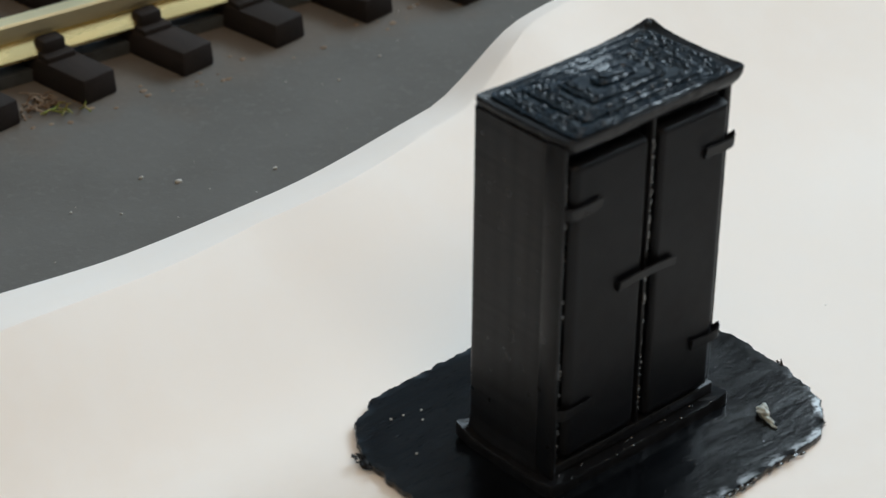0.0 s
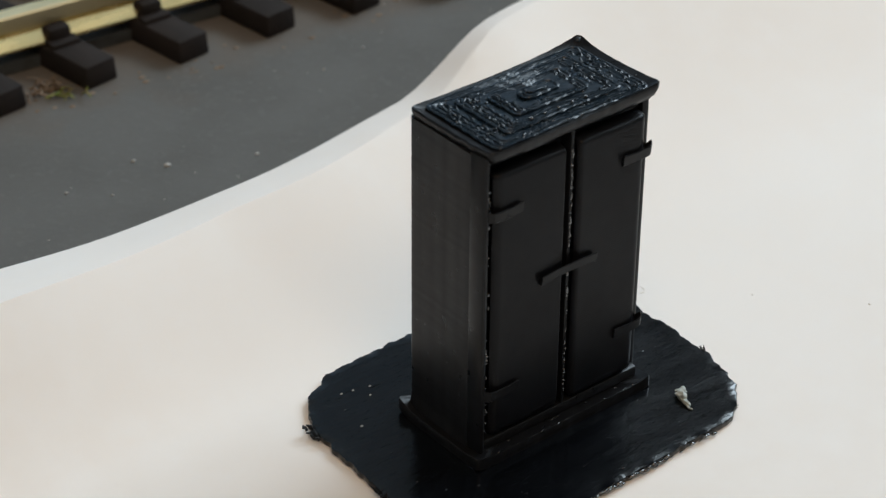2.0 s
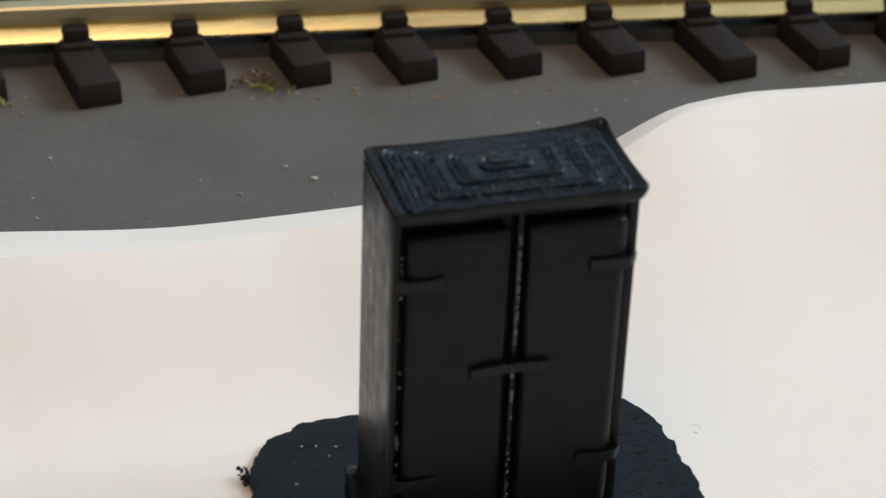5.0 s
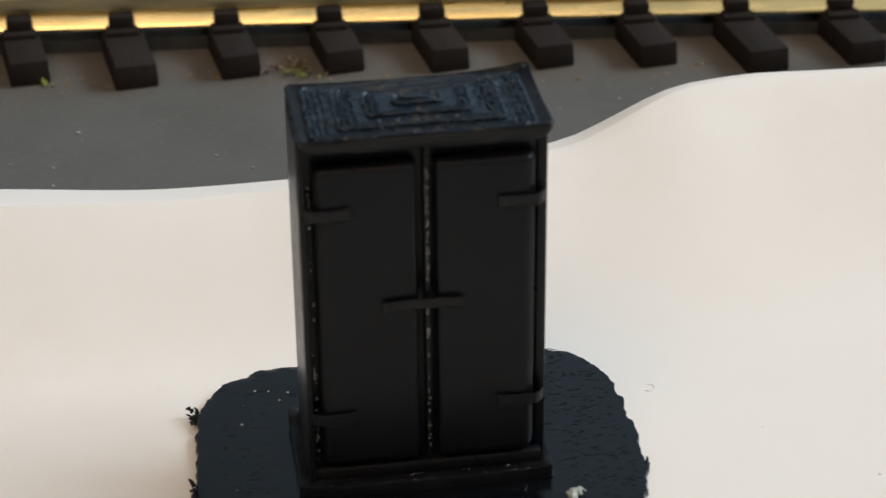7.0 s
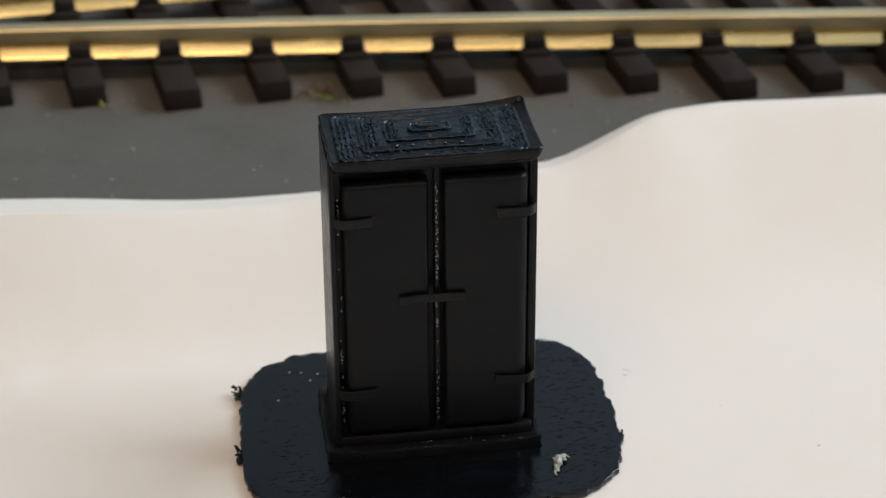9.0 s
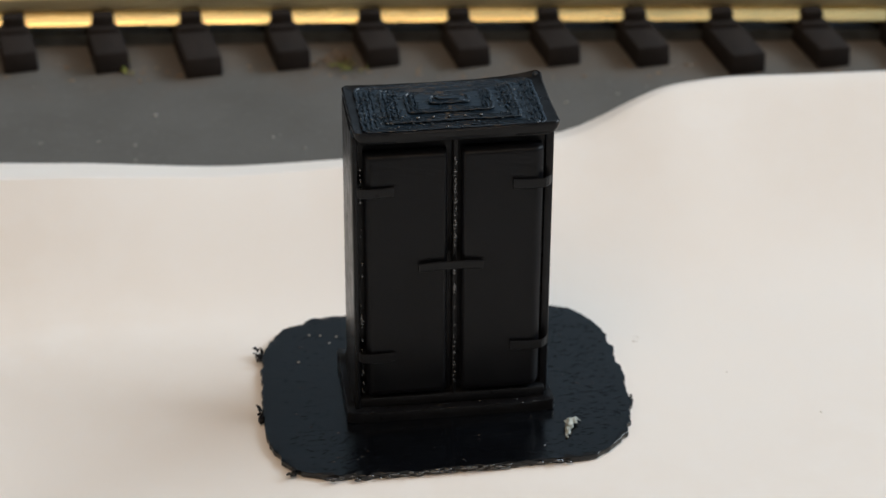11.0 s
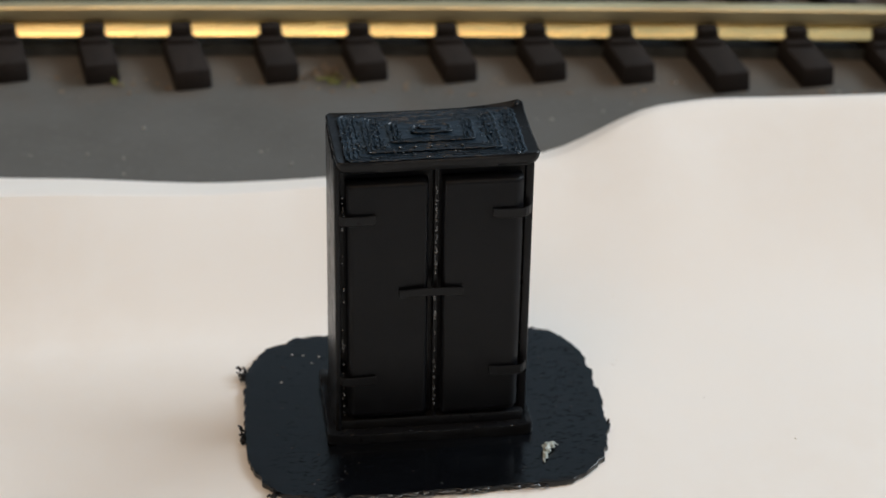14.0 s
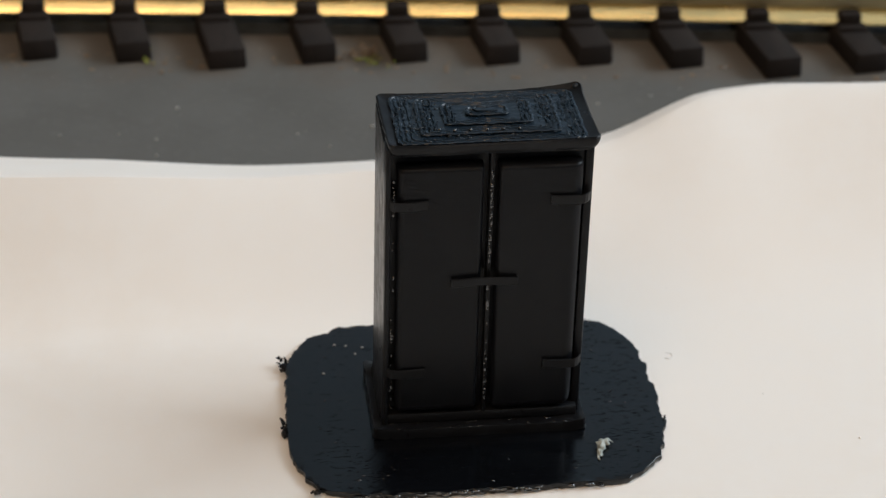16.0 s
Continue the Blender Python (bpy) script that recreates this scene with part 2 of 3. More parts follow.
def edge_z(x):
    return 4.05 + 3.35 * smooth01(15, 28, x) + 0.8 * smooth01(15, 32, -x)


def flap(x):
    return min(12.0, 5.6 + 0.19 * max(0, -8 - x)) - 0.9 * smooth01(-8, 14, x) - 2.3 * smooth01(14, 28, x)


def paper_z(x, y):
    """Flat under the model, rising to a crease, then a flap that falls to the far edge."""
    w = flap(x)
    yc = edge_y(x) - w
    crest = edge_z(x) + 0.37 * w
    z = PAPER_Z + (crest - PAPER_Z) * smooth01(16.5, yc + 9, min(y, yc)) / smooth01(16.5, yc + 9, yc)
    if y > yc:
        z -= (crest - edge_z(x)) * ((y - yc) / w) ** 1.15
    wave = noise.noise(Vector((x / 45, y / 34, 3.3))) + 0.35 * noise.noise(Vector((x / 15, y / 13, 7.7)))
    return z + max(0.0, 0.35 + 0.3 * wave) * smooth01(20, 42, math.hypot(x, y * 1.3 - 5))


bm = bmesh.new()
xs = [-150 + 2.0 * i for i in range(151)]
tops, lows = [], []
for x in xs:
    ye = edge_y(x)
    yc = ye - flap(x)
    ys = [-170 + 4.0 * i for i in range(38)] + [-18 + (yc + 18) * i / 40 for i in range(41)] + [yc + (ye - yc) * i / 8 for i in range(1, 9)]
    tops.append([bm.verts.new((x, y, paper_z(x, y))) for y in ys])
    lows.append([bm.verts.new((x, y, paper_z(x, y) - 0.12)) for y in ys])
n = len(ys)
for g in (tops, lows):
    for a, b in zip(g, g[1:]):
        for j in range(n - 1):
            bm.faces.new((a[j], b[j], b[j + 1], a[j + 1]) if g is tops else (a[j + 1], b[j + 1], b[j], a[j]))
for j in (0, n - 1):
    for i in range(len(xs) - 1):
        bm.faces.new((tops[i][j], tops[i + 1][j], lows[i + 1][j], lows[i][j]))
for i in (0, len(xs) - 1):
    for j in range(n - 1):
        bm.faces.new((tops[i][j], tops[i][j + 1], lows[i][j + 1], lows[i][j]))
tagged(link("paper_sheet", bm, M_PAPER, smooth=40), "off-white paper sheet curling up at its far edge", "paper")

# ---- printed cabinet on its base plate ----
cabinet = tagged(empty("equipment_cabinet", 0, 4, PAPER_Z), "black 3D-printed model equipment cabinet with double doors on a base plate", "model cabinet")


def cpart(name, b, mat, label="", parent=None, smooth=35):
    for v in b.verts:
        v.co -= Vector((0, 4, PAPER_Z))
    return part(name, b, mat, parent or cabinet, label, smooth)


BASE_CORNERS = [(-15.7, 3), (-15.8, -2.2), (-13.9, -6.6), (-10.3, -7.9), (8.5, -7.55), (11.2, -7.2), (13.6, -5.0), (15.0, -1.2),
                (15.1, 6), (14.9, 11.0), (13.2, 14.7), (10.9, 16.1), (-1.0, 16.65), (-10.6, 16.3), (-11.0, 15.7), (-13.4, 14.8), (-15.3, 11.3)]
pts = [Vector((x, y, 0)) for x, y in BASE_CORNERS]
for _ in range(2):
    pts = [q for a, b in zip(pts, pts[1:] + pts[:1]) for q in (a.lerp(b, 0.2), a.lerp(b, 0.8))]
pts = ragged(resample(pts, 0.22), 0.3, 1.1, 5.0)
pts = ragged(pts, 0.16, 0.35, 9.0)
bm = slab(bmesh.new(), pts, [(PAPER_Z + 0.005, 0.15), (PAPER_Z + 0.2, 0.0), (-0.05, 0.0), (-0.01, 0.03), (0.0, 0.12, 0.0), (0.0, 0.8, 0.0)],
          lambda p: 0.05 * noise.noise(Vector((p.x, p.y, 1))))
base = cpart("base_plate", bm, M_BASE, "ragged-edged black printed base plate", smooth=50)

# extrusion ridges on the base plate
rng = random.Random(4)
bm = bmesh.new()
for i in range(2200):
    y = -7.2 + 23 * rng.random()
    x = rng.uniform(-14.2, 14.3)
    w = rng.uniform(0.2, 0.8)
    if (x < -12.6 or x + w > 12.2) and (y < -4 or y > 12.5) or x + w > 14.6:
        continue
    if -9.4 < x + w and x < 8.9 and -1.1 < y < 9.4:
        continue
    if x < 8 and y > -1 and rng.random() < 0.75:
        continue
    strand(bm, [(x, y, -0.03), (x + w * 0.5, y + rng.uniform(-0.04, 0.04), 0.0), (x + w, y + rng.uniform(-0.06, 0.06), -0.03)], rng.uniform(0.035, 0.06), 4)
tagged(cpart("ridge_texture", bm, M_BASE, parent=base), kind="stuff")

# strings of plastic at the rim of the base
for nx, ny, seed in ((-15.4, 10.9, 1), (-15.9, 1.4, 2), (15.15, 0.4, 3), (-13.9, -6.6, 4)):
    b = bmesh.new()
    r2 = random.Random(seed)
    for k in range(7 if seed < 3 else 3):
        p = Vector((nx + r2.uniform(-.25, .25), ny + r2.uniform(-1.0, 1.0) * (1 if seed < 3 else .4), r2.uniform(-0.35, -0.05)))
        q = p + Vector((r2.uniform(-.5, .2) * (1 if nx < 0 else -1), r2.uniform(-.3, .4), r2.uniform(0.1, 0.55)))
        strand(b, [p, p.lerp(q, .5) + Vector((0, r2.uniform(-.15, .15), .1)), q], r2.uniform(0.09, 0.2))
    blob(b, nx, ny, -0.3, 0.42 if seed < 3 else 0.25, seed, (0.8, 1.2, 0.7))
    cpart("plastic_string", b, M_WALL)

# plinth
bm = slab(bmesh.new(), ragged(rounded(-0.25, 4.25, 8.65, 4.85, 0.3), 0.07, 0.8, 2.0),
          [(-0.1, 0.0), (0.7, 0.0), (0.86, 0.06), (0.87, 0.22), (0.8, 0.5)],
          lambda p: 0.55 * smooth01(6.9, 8.9, abs(p.x + 0.25)) * smooth01(3.0, 4.85, abs(p.y - 4.25)) * (1.0 if p.y > 4 else 0.45))
cpart("plinth", bm, M_WALL, "low printed plinth round the cabinet foot")

# carcass: back block, corner posts, header
BX0, BX1 = -8.15, 7.98
bm = bmesh.new()
slab(bm, ragged(rounded((BX0 + BX1) / 2, 4.95, (BX1 - BX0) / 2, 3.55, 0.35, 0.3), 0.03, 0.5, 4.0),
     [(0.7 + 0.2 * i, 0.012 * (i % 2) + 0.02 * noise.noise(Vector((i * 0.5, 0, 2))) - 0.2 * max(0, 1 - i / 8) ** 2) for i in range(127)])
cpart("carcass", bm, M_WALL, "dark box body with fine printed layers", smooth=60)
for x0, x1 in ((BX0, -7.72), (7.3, BX1)):
    cpart("corner_post", box(bmesh.new(), x0 - 0.01, x1, 0.1 if x0 < 0 else 0.95, 1.8, 0.8, 26.2, 0.18), M_WALL)
cpart("header", box(bmesh.new(), BX0 + 0.3, BX1 - 0.3, 0.3, 1.6, 25.35, 26.3, 0.3), M_WALL)
cpart("bottom_rail", box(bmesh.new(), BX0 + 0.3, BX1 - 0.3, 0.3, 1.6, 0.85, 1.8, 0.15), M_WALL)

# doors with rounded edges
def door(x0, x1, soft0, soft1):
    b = bmesh.new()
    n = 40
    rows = []
    for i in range(n + 1):
        x = x0 + (x1 - x0) * (0.5 - 0.5 * math.cos(math.pi * i / n))
        y = 0.04 + 0.4 * max(1 - min(1, (x - x0) / soft0), 1 - min(1, (x1 - x) / soft1)) ** 2
        d = max(0.0, 1 - min(x - x0, x1 - x) / 0.5)
        lo = 0.5 * (1 - math.sqrt(max(0.0, 1 - d * d)))
        hi = 0.25 * lo
        row = []
        for z, dy in ((2.05 + lo, 1.3), (2.08 + lo, 0.3), (2.25 + lo, 0.08), (2.8 + lo, 0.0), (9, 0), (17, 0), (24.05 - hi, 0.0),
                      (24.28 - hi, 0.05), (24.42 - hi, 0.25), (24.45 - hi, 1.3)):
            row.append(b.verts.new((x, min(1.35, y + dy + 0.006 * noise.noise(Vector((x * 0.6, z * 0.4, 0)))), z)))
        rows.append(row)
    for p, q in zip(rows, rows[1:]):
        for j in range(len(p) - 1):
            b.faces.new((p[j], q[j], q[j + 1], p[j + 1]))
    bmesh.ops.solidify(b, geom=b.faces[:], thickness=-0.12)
    return b


door_l = cpart("door", door(-7.2, -0.58, 0.6, 0.3), M_DOOR, smooth=50)
door_r = cpart("door", door(0.55, 7.05, 0.3, 0.7), M_DOOR, smooth=50)


def strap(x0, x1, z, h, front, wrap):
    """A bowed hinge strap; wrap: -1 or 1 for the end that bends round to the post, 0 for none."""
    b = bmesh.new()
    n = 12
    ring = []
    for i in range(n + 1):
        k = i / n
        x = x0 + (x1 - x0) * k
        d = k if wrap < 0 else 1 - k
        y = front + (0.0 if not wrap else 0.55 * max(0, 1 - d / 0.22) ** 2)
        z1 = z + 0.12 * math.sin(k * 3.14) * (-1 if wrap else 1) + 0.04 * noise.noise(Vector((x * 2, z, 0)))
        ring.append([b.verts.new((x, yy, zz)) for yy, zz in
                     ((y + 0.75, z1 - h / 2), (y + 0.2, z1 - h / 2), (y + 0.06, z1 - h / 2 + 0.12), (y, z1 + h / 2 - 0.08), (y + 0.05, z1 + h / 2), (y + 0.75, z1 + h / 2 - 0.75))])
    for a, c in zip(ring, ring[1:]):
        for s in range(6):
            b.faces.new((a[s], c[s], c[(s + 1) % 6], a[(s + 1) % 6]))
    b.faces.new(ring[0])
    b.faces.new(ring[-1][::-1])
    return b


for z in (21.4, 6.05):
    cpart("hinge_strap", strap(-8.0, -4.9, z, 0.95, -0.27, -1), M_WALL, parent=door_l, smooth=14)
for z in (21.5, 6.4):
    cpart("hinge_strap", strap(4.6, 7.75, z, 0.95, -0.27, 1), M_WALL, parent=door_r, smooth=14)
cpart("latch_bar", strap(-2.95, 2.25, 14.32, 0.85, -0.36, 0), M_WALL, "flat bar latch across both doors", smooth=14)

# strip in the gap between the doors, beaded with strings of plastic
bm = box(bmesh.new(), -0.12, 0.2, 0.32, 1.6, 1.5, 25.9, 0.08)
cpart("centre_strip", bm, M_WALL)
rng = random.Random(8)
bm = bmesh.new()
for i in range(80):
    z = rng.choice((rng.uniform(2.6, 14.0), rng.uniform(15.6, 24.2)))
    blob(bm, 0.04 + rng.uniform(-.07, .07), 0.29, z, rng.uniform(0.06, 0.12), i, (1, .6, rng.uniform(1, 2.2)), 0.3, 1)
for i in range(36):
    blob(bm, -7.5 + rng.uniform(-.08, .08), 0.4, rng.uniform(2, 24), rng.uniform(0.07, 0.13), i + 90, (1, .7, rng.uniform(1, 2)), 0.3, 1)
for i in range(60):
    x = rng.uniform(-11, 9.3)
    blob(bm, x, -7.85 + 0.016 * x + rng.uniform(-.1, .1), rng.uniform(-.35, 0.02), rng.uniform(.08, .17), i + 200, (2.2, .8, .7), .3, 1)
for i in range(30):
    blob(bm, rng.uniform(-7.5, 7.2), rng.choice((0.08, -0.55)) + rng.uniform(-.05, .05), rng.uniform(0.85, 1.0), rng.uniform(.04, .08), i + 300, (2.2, .8, .7), .3, 1)
for i in range(5):
    blob(bm, -2.8 + 1.25 * i, 1.56, 26.88, 0.16, i + 400, (1.1, .8, .8), .3, 1)
for i in range(22):
    blob(bm, rng.uniform(-7.0, 6.8), rng.choice((0.12, 0.5, 1.1, 1.9, 2.3)), rng.uniform(26.62, 26.86), rng.uniform(.05, .09), i + 420, (1.6, .8, .8), .3, 1)
for i in range(34):
    blob(bm, rng.choice((-1, 1)) * rng.uniform(3.8, 7.2), rng.uniform(1.0, 7.6), rng.uniform(26.72, 26.92), rng.uniform(.05, .09), i + 500, (.8, 1.5, .8), .3, 1)
for i in range(70):
    x, y = rng.uniform(-13.5, 13), rng.uniform(-7.2, 14.5)
    if (-9.4 < x < 8.8 and y > -1.2) or (x > 10.5 and y < -4.5) or (x < -12 and (y < -4.5 or y > 12)):
        continue
    blob(bm, x, y, 0.0, rng.uniform(.04, .08), i + 600, (2.4, .8, .8), .3, 1)
tagged(cpart("bead_scatter", bm, M_GLOSS, smooth=60), kind="stuff")

# roof: lip with curled corners and four stepped layers
RX, RY = 0.06, 4.28


def curl(p):
    a, c = abs(p.x - RX) / 8.05, abs(p.y - RY) / 4.35
    k = min(1.2, a ** 3 * c ** 3)
    return 0.4 * k * (1.3 if p.x > 0 and p.y > RY else 0.5)


def turned(pts, degrees):
    k = radians(degrees)
    return [Vector((RX + (p.x - RX) * math.cos(k) - (p.y - RY) * math.sin(k), RY + (p.x - RX) * math.sin(k) + (p.y - RY) * math.cos(k), 0)) for p in pts]


roof = cpart("roof", slab(bmesh.new(), turned(ragged(rounded(RX, RY, 8.12, 4.35, 0.4), 0.07, 0.7, 3.0), 1.2),
                          [(25.45, 0.6), (25.55, 0.3), (25.85, 0.12), (26.15, 0.02), (26.42, 0.0), (26.52, 0.12), (26.48, 0.35, 0.7), (26.4, 0.8, 0.2), (26.4, 1.6, 0.0)], curl),
             M_WALL, "stepped printed roof with curled corners", smooth=40)
# each step carries two or three outline beads with grooves between
z = 26.42
for i, (hx, hy, r) in enumerate(((7.25, 4.0, 0.6), (5.45, 3.0, 0.6), (3.5, 1.8, 0.5), (1.7, 0.72, 0.55))):
    levels = [(z - 0.3, 0.14), (z + 0.02, 0.14), (z + 0.08, 0.02), (z + 0.15, 0.0), (z + 0.2, 0.07), (z + 0.2, 0.2)]
    for k in range((3, 3, 2, 1)[i]):
        o = 0.3 + 0.42 * k
        levels += [(z + 0.1, o), (z + 0.09, o + 0.07), (z + 0.19, o + 0.15), (z + 0.19, o + 0.3)]
    b = slab(bmesh.new(), turned(ragged(ragged(rounded(RX - 0.05, RY - 0.12, hx, hy, min(r, hy * .8), 0.16), 0.1, 0.55, 20.0 + i), 0.05, 0.2, 31.0 + i), 0.5), levels,
             lambda p: 0.05 * noise.noise(Vector((p.x * 1.6, p.y * 2.2, 7))))
    cpart("roof_step", b, M_ROOF_SHEEN, parent=roof, smooth=40)
    z += 0.19
b = bmesh.new()
strand(b, [(-0.9, 4.5, z + 0.02), (-1.1, 4.15, z + 0.05), (-0.8, 3.95, z + 0.05), (0.1, 3.95, z + 0.04), (0.8, 4.0, z + 0.0)], 0.13, 6)
cpart("roof_hook", b, M_ROOF_SHEEN, parent=roof, smooth=60)
rng = random.Random(12)
bm = bmesh.new()
for side in (-1, 1):
    for i in range(75):
        a = rng.choice((6.35, 6.8, 5.85, 4.5, 4.95, 4.1, 2.6, 3.0)) + rng.uniform(-.12, .12)
        x = RX - 0.05 + side * a
        zt = 26.62 + 0.19 * (a < 5.4) + 0.19 * (a < 3.4)
        y = RY - 0.1 + rng.uniform(-1, 1) * (3.5 if a > 5.4 else 2.5 if a > 3.4 else 1.4)
        ln2 = rng.uniform(0.3, 0.9)
        strand(bm, [(x, y - ln2 / 2, zt - 0.04), (x + rng.uniform(-.2, .2), y, zt + 0.07), (x + rng.uniform(-.1, .1), y + ln2 / 2, zt - 0.04)], rng.uniform(0.05, 0.09), 5)
blob(bm, 7.72, 8.62, 26.66, 0.36, 77, (1, 1, 0.7), 0.3, 2)
for i in range(30):
    x = rng.uniform(-6.5, 6.5)
    blob(bm, x, RY - rng.choice((3.75, 3.25, 2.75, 2.25)) + rng.uniform(-.06, .06), 26.62 + rng.uniform(0, .12), rng.uniform(.05, .1), i, (1.8, 1, .7), .3, 1)
for side in (-1, 1):
    for i in range(40):
        a = rng.uniform(3.7, 7.0)
        y = RY - 0.1 + rng.uniform(-1, 1) * (3.5 if a > 5.4 else 2.6)
        blob(bm, RX + side * a, y, 26.63 + 0.19 * (a < 5.4), rng.uniform(.07, .15), i + 60, (1, 1.3, .7), .45, 1)
tagged(cpart("loose_filament", bm, M_ROOF_SHEEN, parent=roof, smooth=60), kind="stuff")

# ---- crumb and specks on the base ----
bm = bmesh.new()
blob(bm, 9.15, -3.3, 0.30, 0.55, 1, (0.7, 0.9, 0.6), 0.5, 3)
blob(bm, 9.55, -2.85, 0.34, 0.42, 7, (1, 0.8, 0.6), 0.5, 3)
blob(bm, 8.95, -4.0, 0.2, 0.4, 3, (0.55, 1.2, 0.5), 0.5, 3)
strand(bm, [(8.9, -4.1, .15), (8.7, -4.6, .12), (8.8, -4.9, .1)], 0.14)
strand(bm, [(9.6, -2.8, .3), (10.0, -2.6, .3), (10.25, -2.65, .12)], 0.08)
tagged(link("plaster_crumb", bm, M_CRUMB, smooth=60), "small greyish-white crumb lying on the black base plate", "crumb")
bm = bmesh.new()
rng = random.Random(3)
for x, y in ((-9.31, 11.93), (-8.62, 12.86), (-9.99, 13.22), (-10.95, 13.42), (-12.2, 9.2)):
    blob(bm, x, y, 0.05, rng.uniform(0.07, 0.13), x, (1.2, 1, 0.6), 0.4, 1)
tagged(link("dust_specks", bm, M_SPECK, smooth=60), "pale dust specks on the black base plate", "dust", kind="stuff")

# ---- railway turnout ----
track = tagged(empty("track_turnout", 0, 85, BOARD_Z), "model railway turnout with brass rails on dark plastic sleepers", "model track")


def tpart(name, b, mat, parent=None, label="", smooth=35):
    for v in b.verts:
        v.co -= Vector((0, 85, BOARD_Z))
    return part(name, b, mat, parent or track, label, smooth)


def rail_y(x):
    return 74.65 - 0.1 * x - 0.00025 * x * x


def rail2_y(x):
    return 92.5 + 0.083 * x + 0.0002 * x * x


PITCH = 9.74
SLEEPER_TOP = 1.35
PROFILE_FOOT = [(-0.1, 0.1), (-0.1, 0.35), (0.05, 0.5), (1.4, 1.42), (2.4, 1.42), (3.8, 0.5), (3.8, 0.1)]
PROFILE_HEAD = [(1.45, 1.29), (1.45, 2.0), (0.85, 2.2), (0.85, 3.2), (1.0, 3.4), (2.55, 3.4), (2.7, 3.2), (2.7, 2.2), (2.3, 2.0), (2.3, 1.29)]


def sweep(b, prof, yf, x0, x1, step=6.0, z0=SLEEPER_TOP):
    n = max(2, int((x1 - x0) / step))
    rings = []
    for i in range(n + 1):
        x = x0 + (x1 - x0) * i / n
        s = (yf(x + 0.5) - yf(x - 0.5))
        rings.append([b.verts.new((x - s * py, yf(x) + py, z0 + pz)) for py, pz in prof])
    m = len(prof)
    for a, c in zip(rings, rings[1:]):
        for k in range(m):
            b.faces.new((a[k], c[k], c[(k + 1) % m], a[(k + 1) % m]))
    b.faces.new(rings[0])
    b.faces.new(rings[-1][::-1])
    return b


for yf, x0, x1 in ((rail_y, -230, 230), (rail2_y, -70, 150)):
    rail = tpart("rail", sweep(bmesh.new(), PROFILE_FOOT, yf, x0, x1), M_RAIL, label="yellow brass rail", smooth=20)
    tpart("rail_head", sweep(bmesh.new(), PROFILE_HEAD, yf, x0, x1), M_HEAD, parent=rail, smooth=25)

rng = random.Random(6)
for i in range(-12, 20):
    xc = 1.7 + PITCH * i + (rng.uniform(-.12, .12))
    ye = rail_y(xc) - 6.5 + rng.uniform(-.3, .3) + (-1.6 if (i + 2) % 6 == 0 else 0)
    far = rail_y(xc) + 36 + rng.uniform(-1, 1)
    w = 3.75 + (0.3 if (i + 2) % 6 == 0 else 0)
    b = bmesh.new()
    box(b, -w / 2, w / 2, 0, far - ye, BOARD_Z, SLEEPER_TOP, 0.22, 2)
    for v in b.verts:
        k = (v.co.z - BOARD_Z) / (SLEEPER_TOP - BOARD_Z)
        v.co.x *= 1 - 0.05 * k
        v.co.y += 0.15 * k * (1 if v.co.y < 1 else -1)
        v.co.z += 0.05 * noise.noise(Vector((v.co.x * 2 + i, v.co.y, 0))) if k > .5 else 0
    b.transform(Matrix.Translation((xc, ye, 0)) @ Matrix.Rotation(0.13, 4, "Z"))
    sl = tpart("sleeper", b, M_SLEEPER)
    for yf in (rail_y, rail2_y):
        if yf is rail2_y and not -65 < xc < 145:
            continue
        yc = yf(xc)
        xx = xc - 0.13 * (yc - ye)
        yc = yf(xx)
        b = bmesh.new()
        box(b, xx - 1.55, xx + 1.55, yc - 1.5, yc + 0.4, SLEEPER_TOP - 0.2, SLEEPER_TOP + 0.5, 0.2, 2)
        box(b, xx - 1.2, xx + 1.2, yc - 0.55, yc + 1.25, SLEEPER_TOP + 0.1, SLEEPER_TOP + 1.65, 0.4, 2)
        box(b, xx - 1.15, xx + 1.15, yc + 3.0, yc + 4.5, SLEEPER_TOP - 0.2, SLEEPER_TOP + 0.75, 0.3, 2)
        tpart("rail_chair", b, M_SLEEPER, parent=sl)
bm = bmesh.new()
sweep(bm, [(0.3, 0), (0.3, 1.2), (2.6, 1.2), (2.6, 0)], rail_y, -118, 190, z0=BOARD_Z + 0.02)
tpart("sleeper_web", bm, M_WEB, label="dark grey plastic web joining the sleepers")
bm = bmesh.new()
sweep(bm, [(0, 0), (0, 1.3), (1.2, 1.5), (1.2, 0)], lambda x: rail_y(x) + 15.0 + 0.002 * (x - 22) ** 2, 6, 39, 3.0)
tpart("check_rail", bm, M_SLEEPER, label="dark curved plastic check rail")

# ---- dirt, fibres and specks on the board ----
bm = bmesh.new()
rng = random.Random(21)
for i in range(60):
    x, y = rng.uniform(-70, 75), 0
    y = rng.uniform(43, rail_y(x) - 3)
    blob(bm, x, y, BOARD_Z + 0.03, rng.uniform(0.04, 0.08), i, (1.2, 1, 0.7), 0.4, 1)
for x, y in ((-1.8, 51.8), (-3.8, 54.3), (5.7, 48.4), (-8.4, 50.5), (-11.4, 53.3), (-23.3, 59.7), (-35.0, 54.8), (-29.2, 54.5),
             (-25.5, 53.2), (-25.5, 49.9), (35.0, 64.8), (25.7, 58.8), (19.9, 57.5), (52.4, 60.9)):
    blob(bm, x, y, BOARD_Z + 0.08, 0.27 if x == -1.8 else 0.17 if x in (-23.3, -3.8, 5.7) else 0.11, x, (1.3, 0.9, 0.7), 0.5, 2)
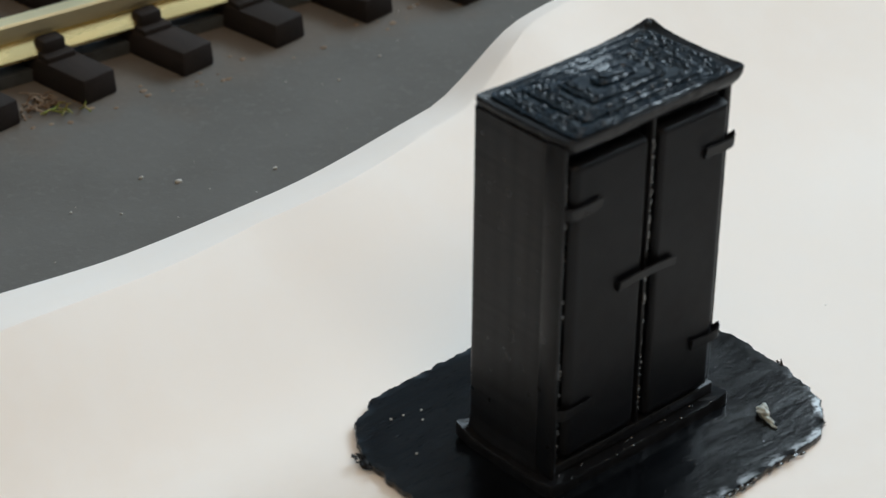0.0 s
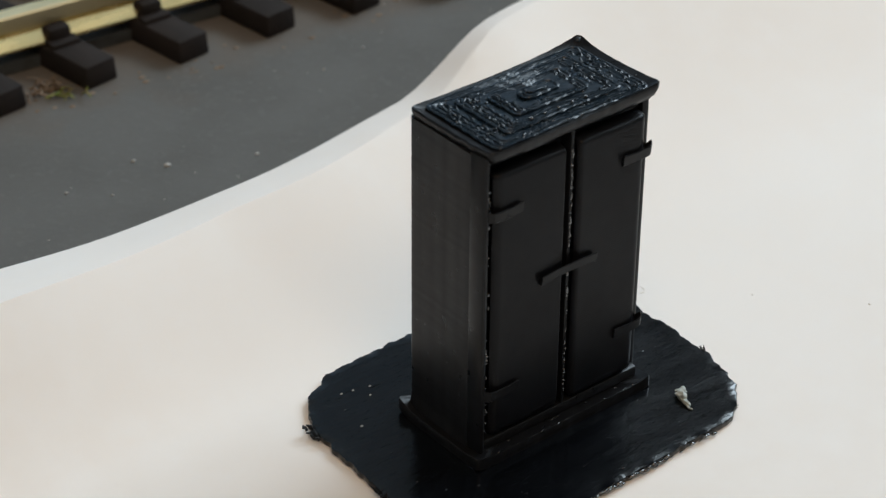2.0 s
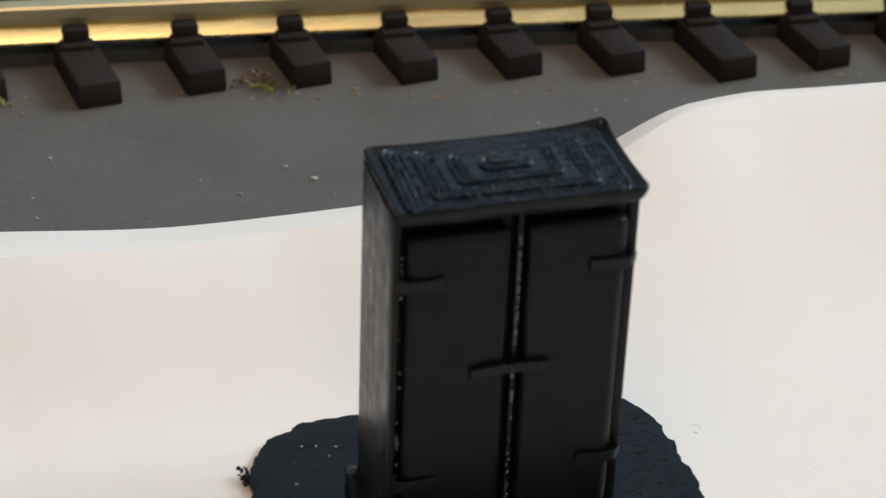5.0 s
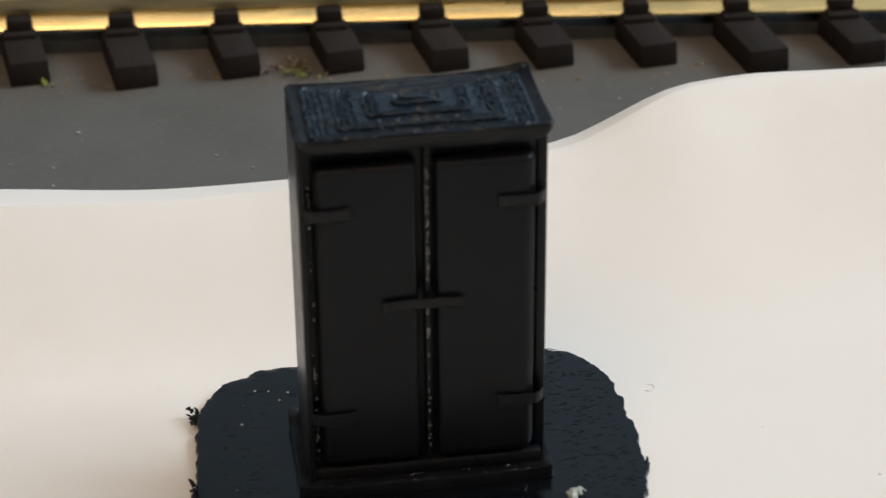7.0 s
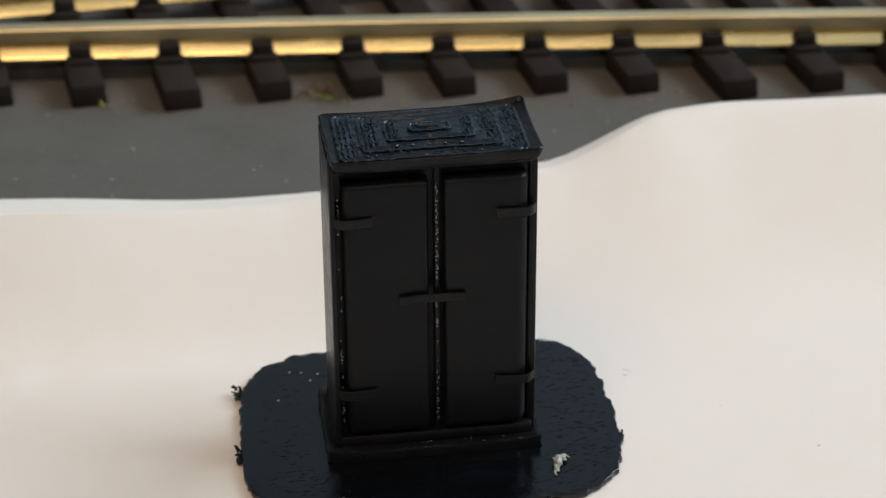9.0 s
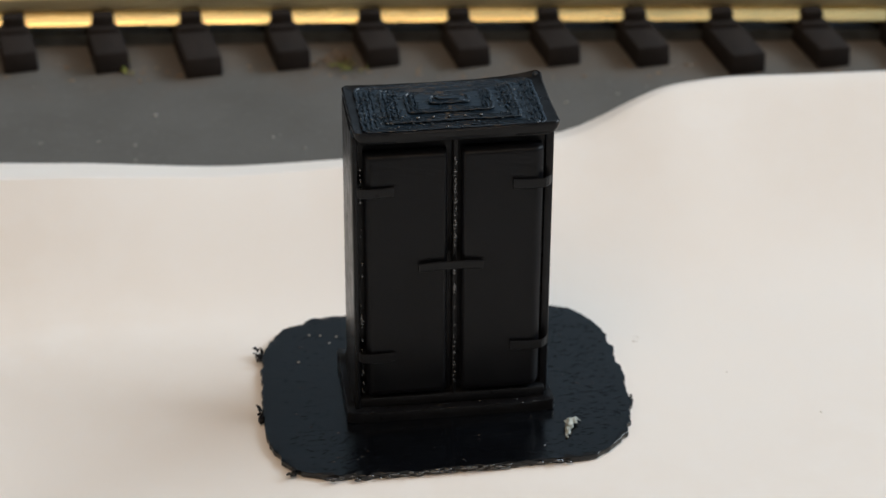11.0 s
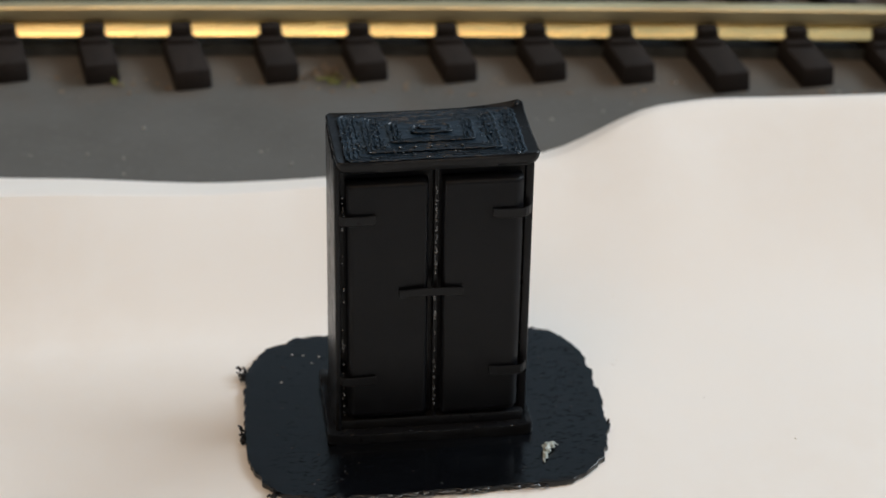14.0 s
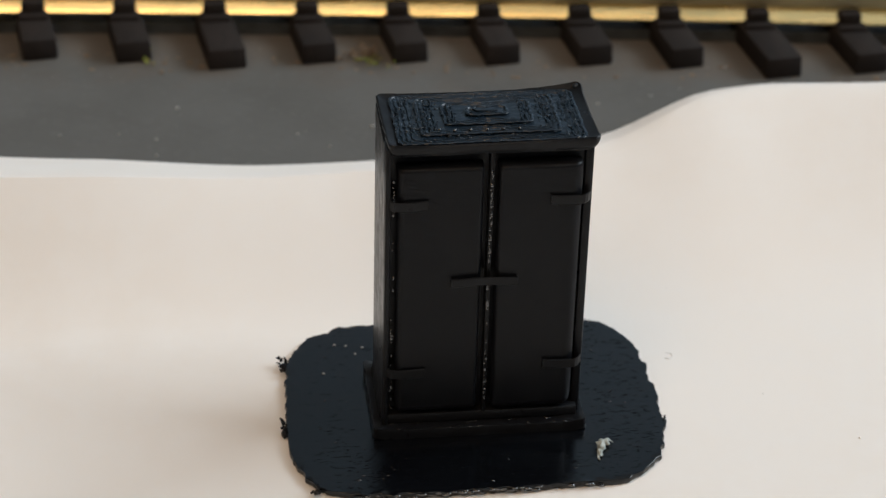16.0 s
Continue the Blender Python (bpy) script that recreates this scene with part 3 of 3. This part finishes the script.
tagged(link("board_specks", bm, M_SPECK, smooth=60), "pale grit specks scattered on the grey board", "grit", kind="stuff")


bm = bmesh.new()
rng = random.Random(31)
for i in range(90):
    x = rng.uniform(-45, 60)
    y = rail_y(x) - rng.uniform(4.5, 9.5)
    blob(bm, x, y, BOARD_Z + 0.02, rng.uniform(0.08, 0.3), i, (1.4, 1, 0.35), 0.5, 1)
tagged(link("dirt_flecks", bm, M_BROWN, smooth=60), "brown dirt flecks along the sleeper ends", "dirt", kind="stuff")


def tuft(name, x, y, count, spread, mat, seed, label):
    b = bmesh.new()
    r2 = random.Random(seed)
    for k in range(count):
        px, py = x + r2.gauss(0, spread), y + r2.gauss(0, spread * .6)
        a = r2.uniform(0, 6.28)
        ln2 = r2.uniform(0.8, 2.2)
        q = Vector((px + math.cos(a) * ln2, py + math.sin(a) * ln2, BOARD_Z + r2.uniform(.1, .9)))
        p = Vector((px, py, BOARD_Z + .05))
        strand(b, [p, p.lerp(q, .5) + Vector((0, 0, .35)), q], r2.uniform(.08, .14), 4)
    tagged(link(name, b, mat, smooth=60), label, "scatter", kind="stuff")


tuft("green_fibres", -1.7, 68.3, 9, 0.6, M_MOSS, 2, "green and yellow scatter fibres on the grey board")
tuft("brown_fibres", -2.9, 70.8, 30, 1.4, M_BROWN, 3, "brown scatter fibres beside the sleeper")
tuft("green_fibres", -26.3, 70.2, 4, 0.5, M_MOSS, 4, "green and yellow scatter fibres on the grey board")

# ---- tiny flecks on the paper, and a thin strand added for a hook-shaped dent ----
bm = bmesh.new()
for x, y, r in ((24.3, 4.0, 0.09), (30.7, -3.1, 0.12), (19.4, 20.3, 0.07)):
    blob(bm, x, y, paper_z(x, y) + 0.03, r, x, (1.2, 1, 0.6), 0.4, 1)
hook_dent = [(17.2, 10.0), (17.5, 9.8), (17.9, 10.1), (17.9, 10.6), (17.4, 10.8)]
strand(bm, [(x, y, paper_z(x, y) + 0.04) for x, y in hook_dent], 0.03, 5)
tagged(link("paper_flecks", bm, M_PAPER, smooth=60), "pale dust flecks and a raised strand standing in for a hook-shaped dent", "dust", kind="stuff")
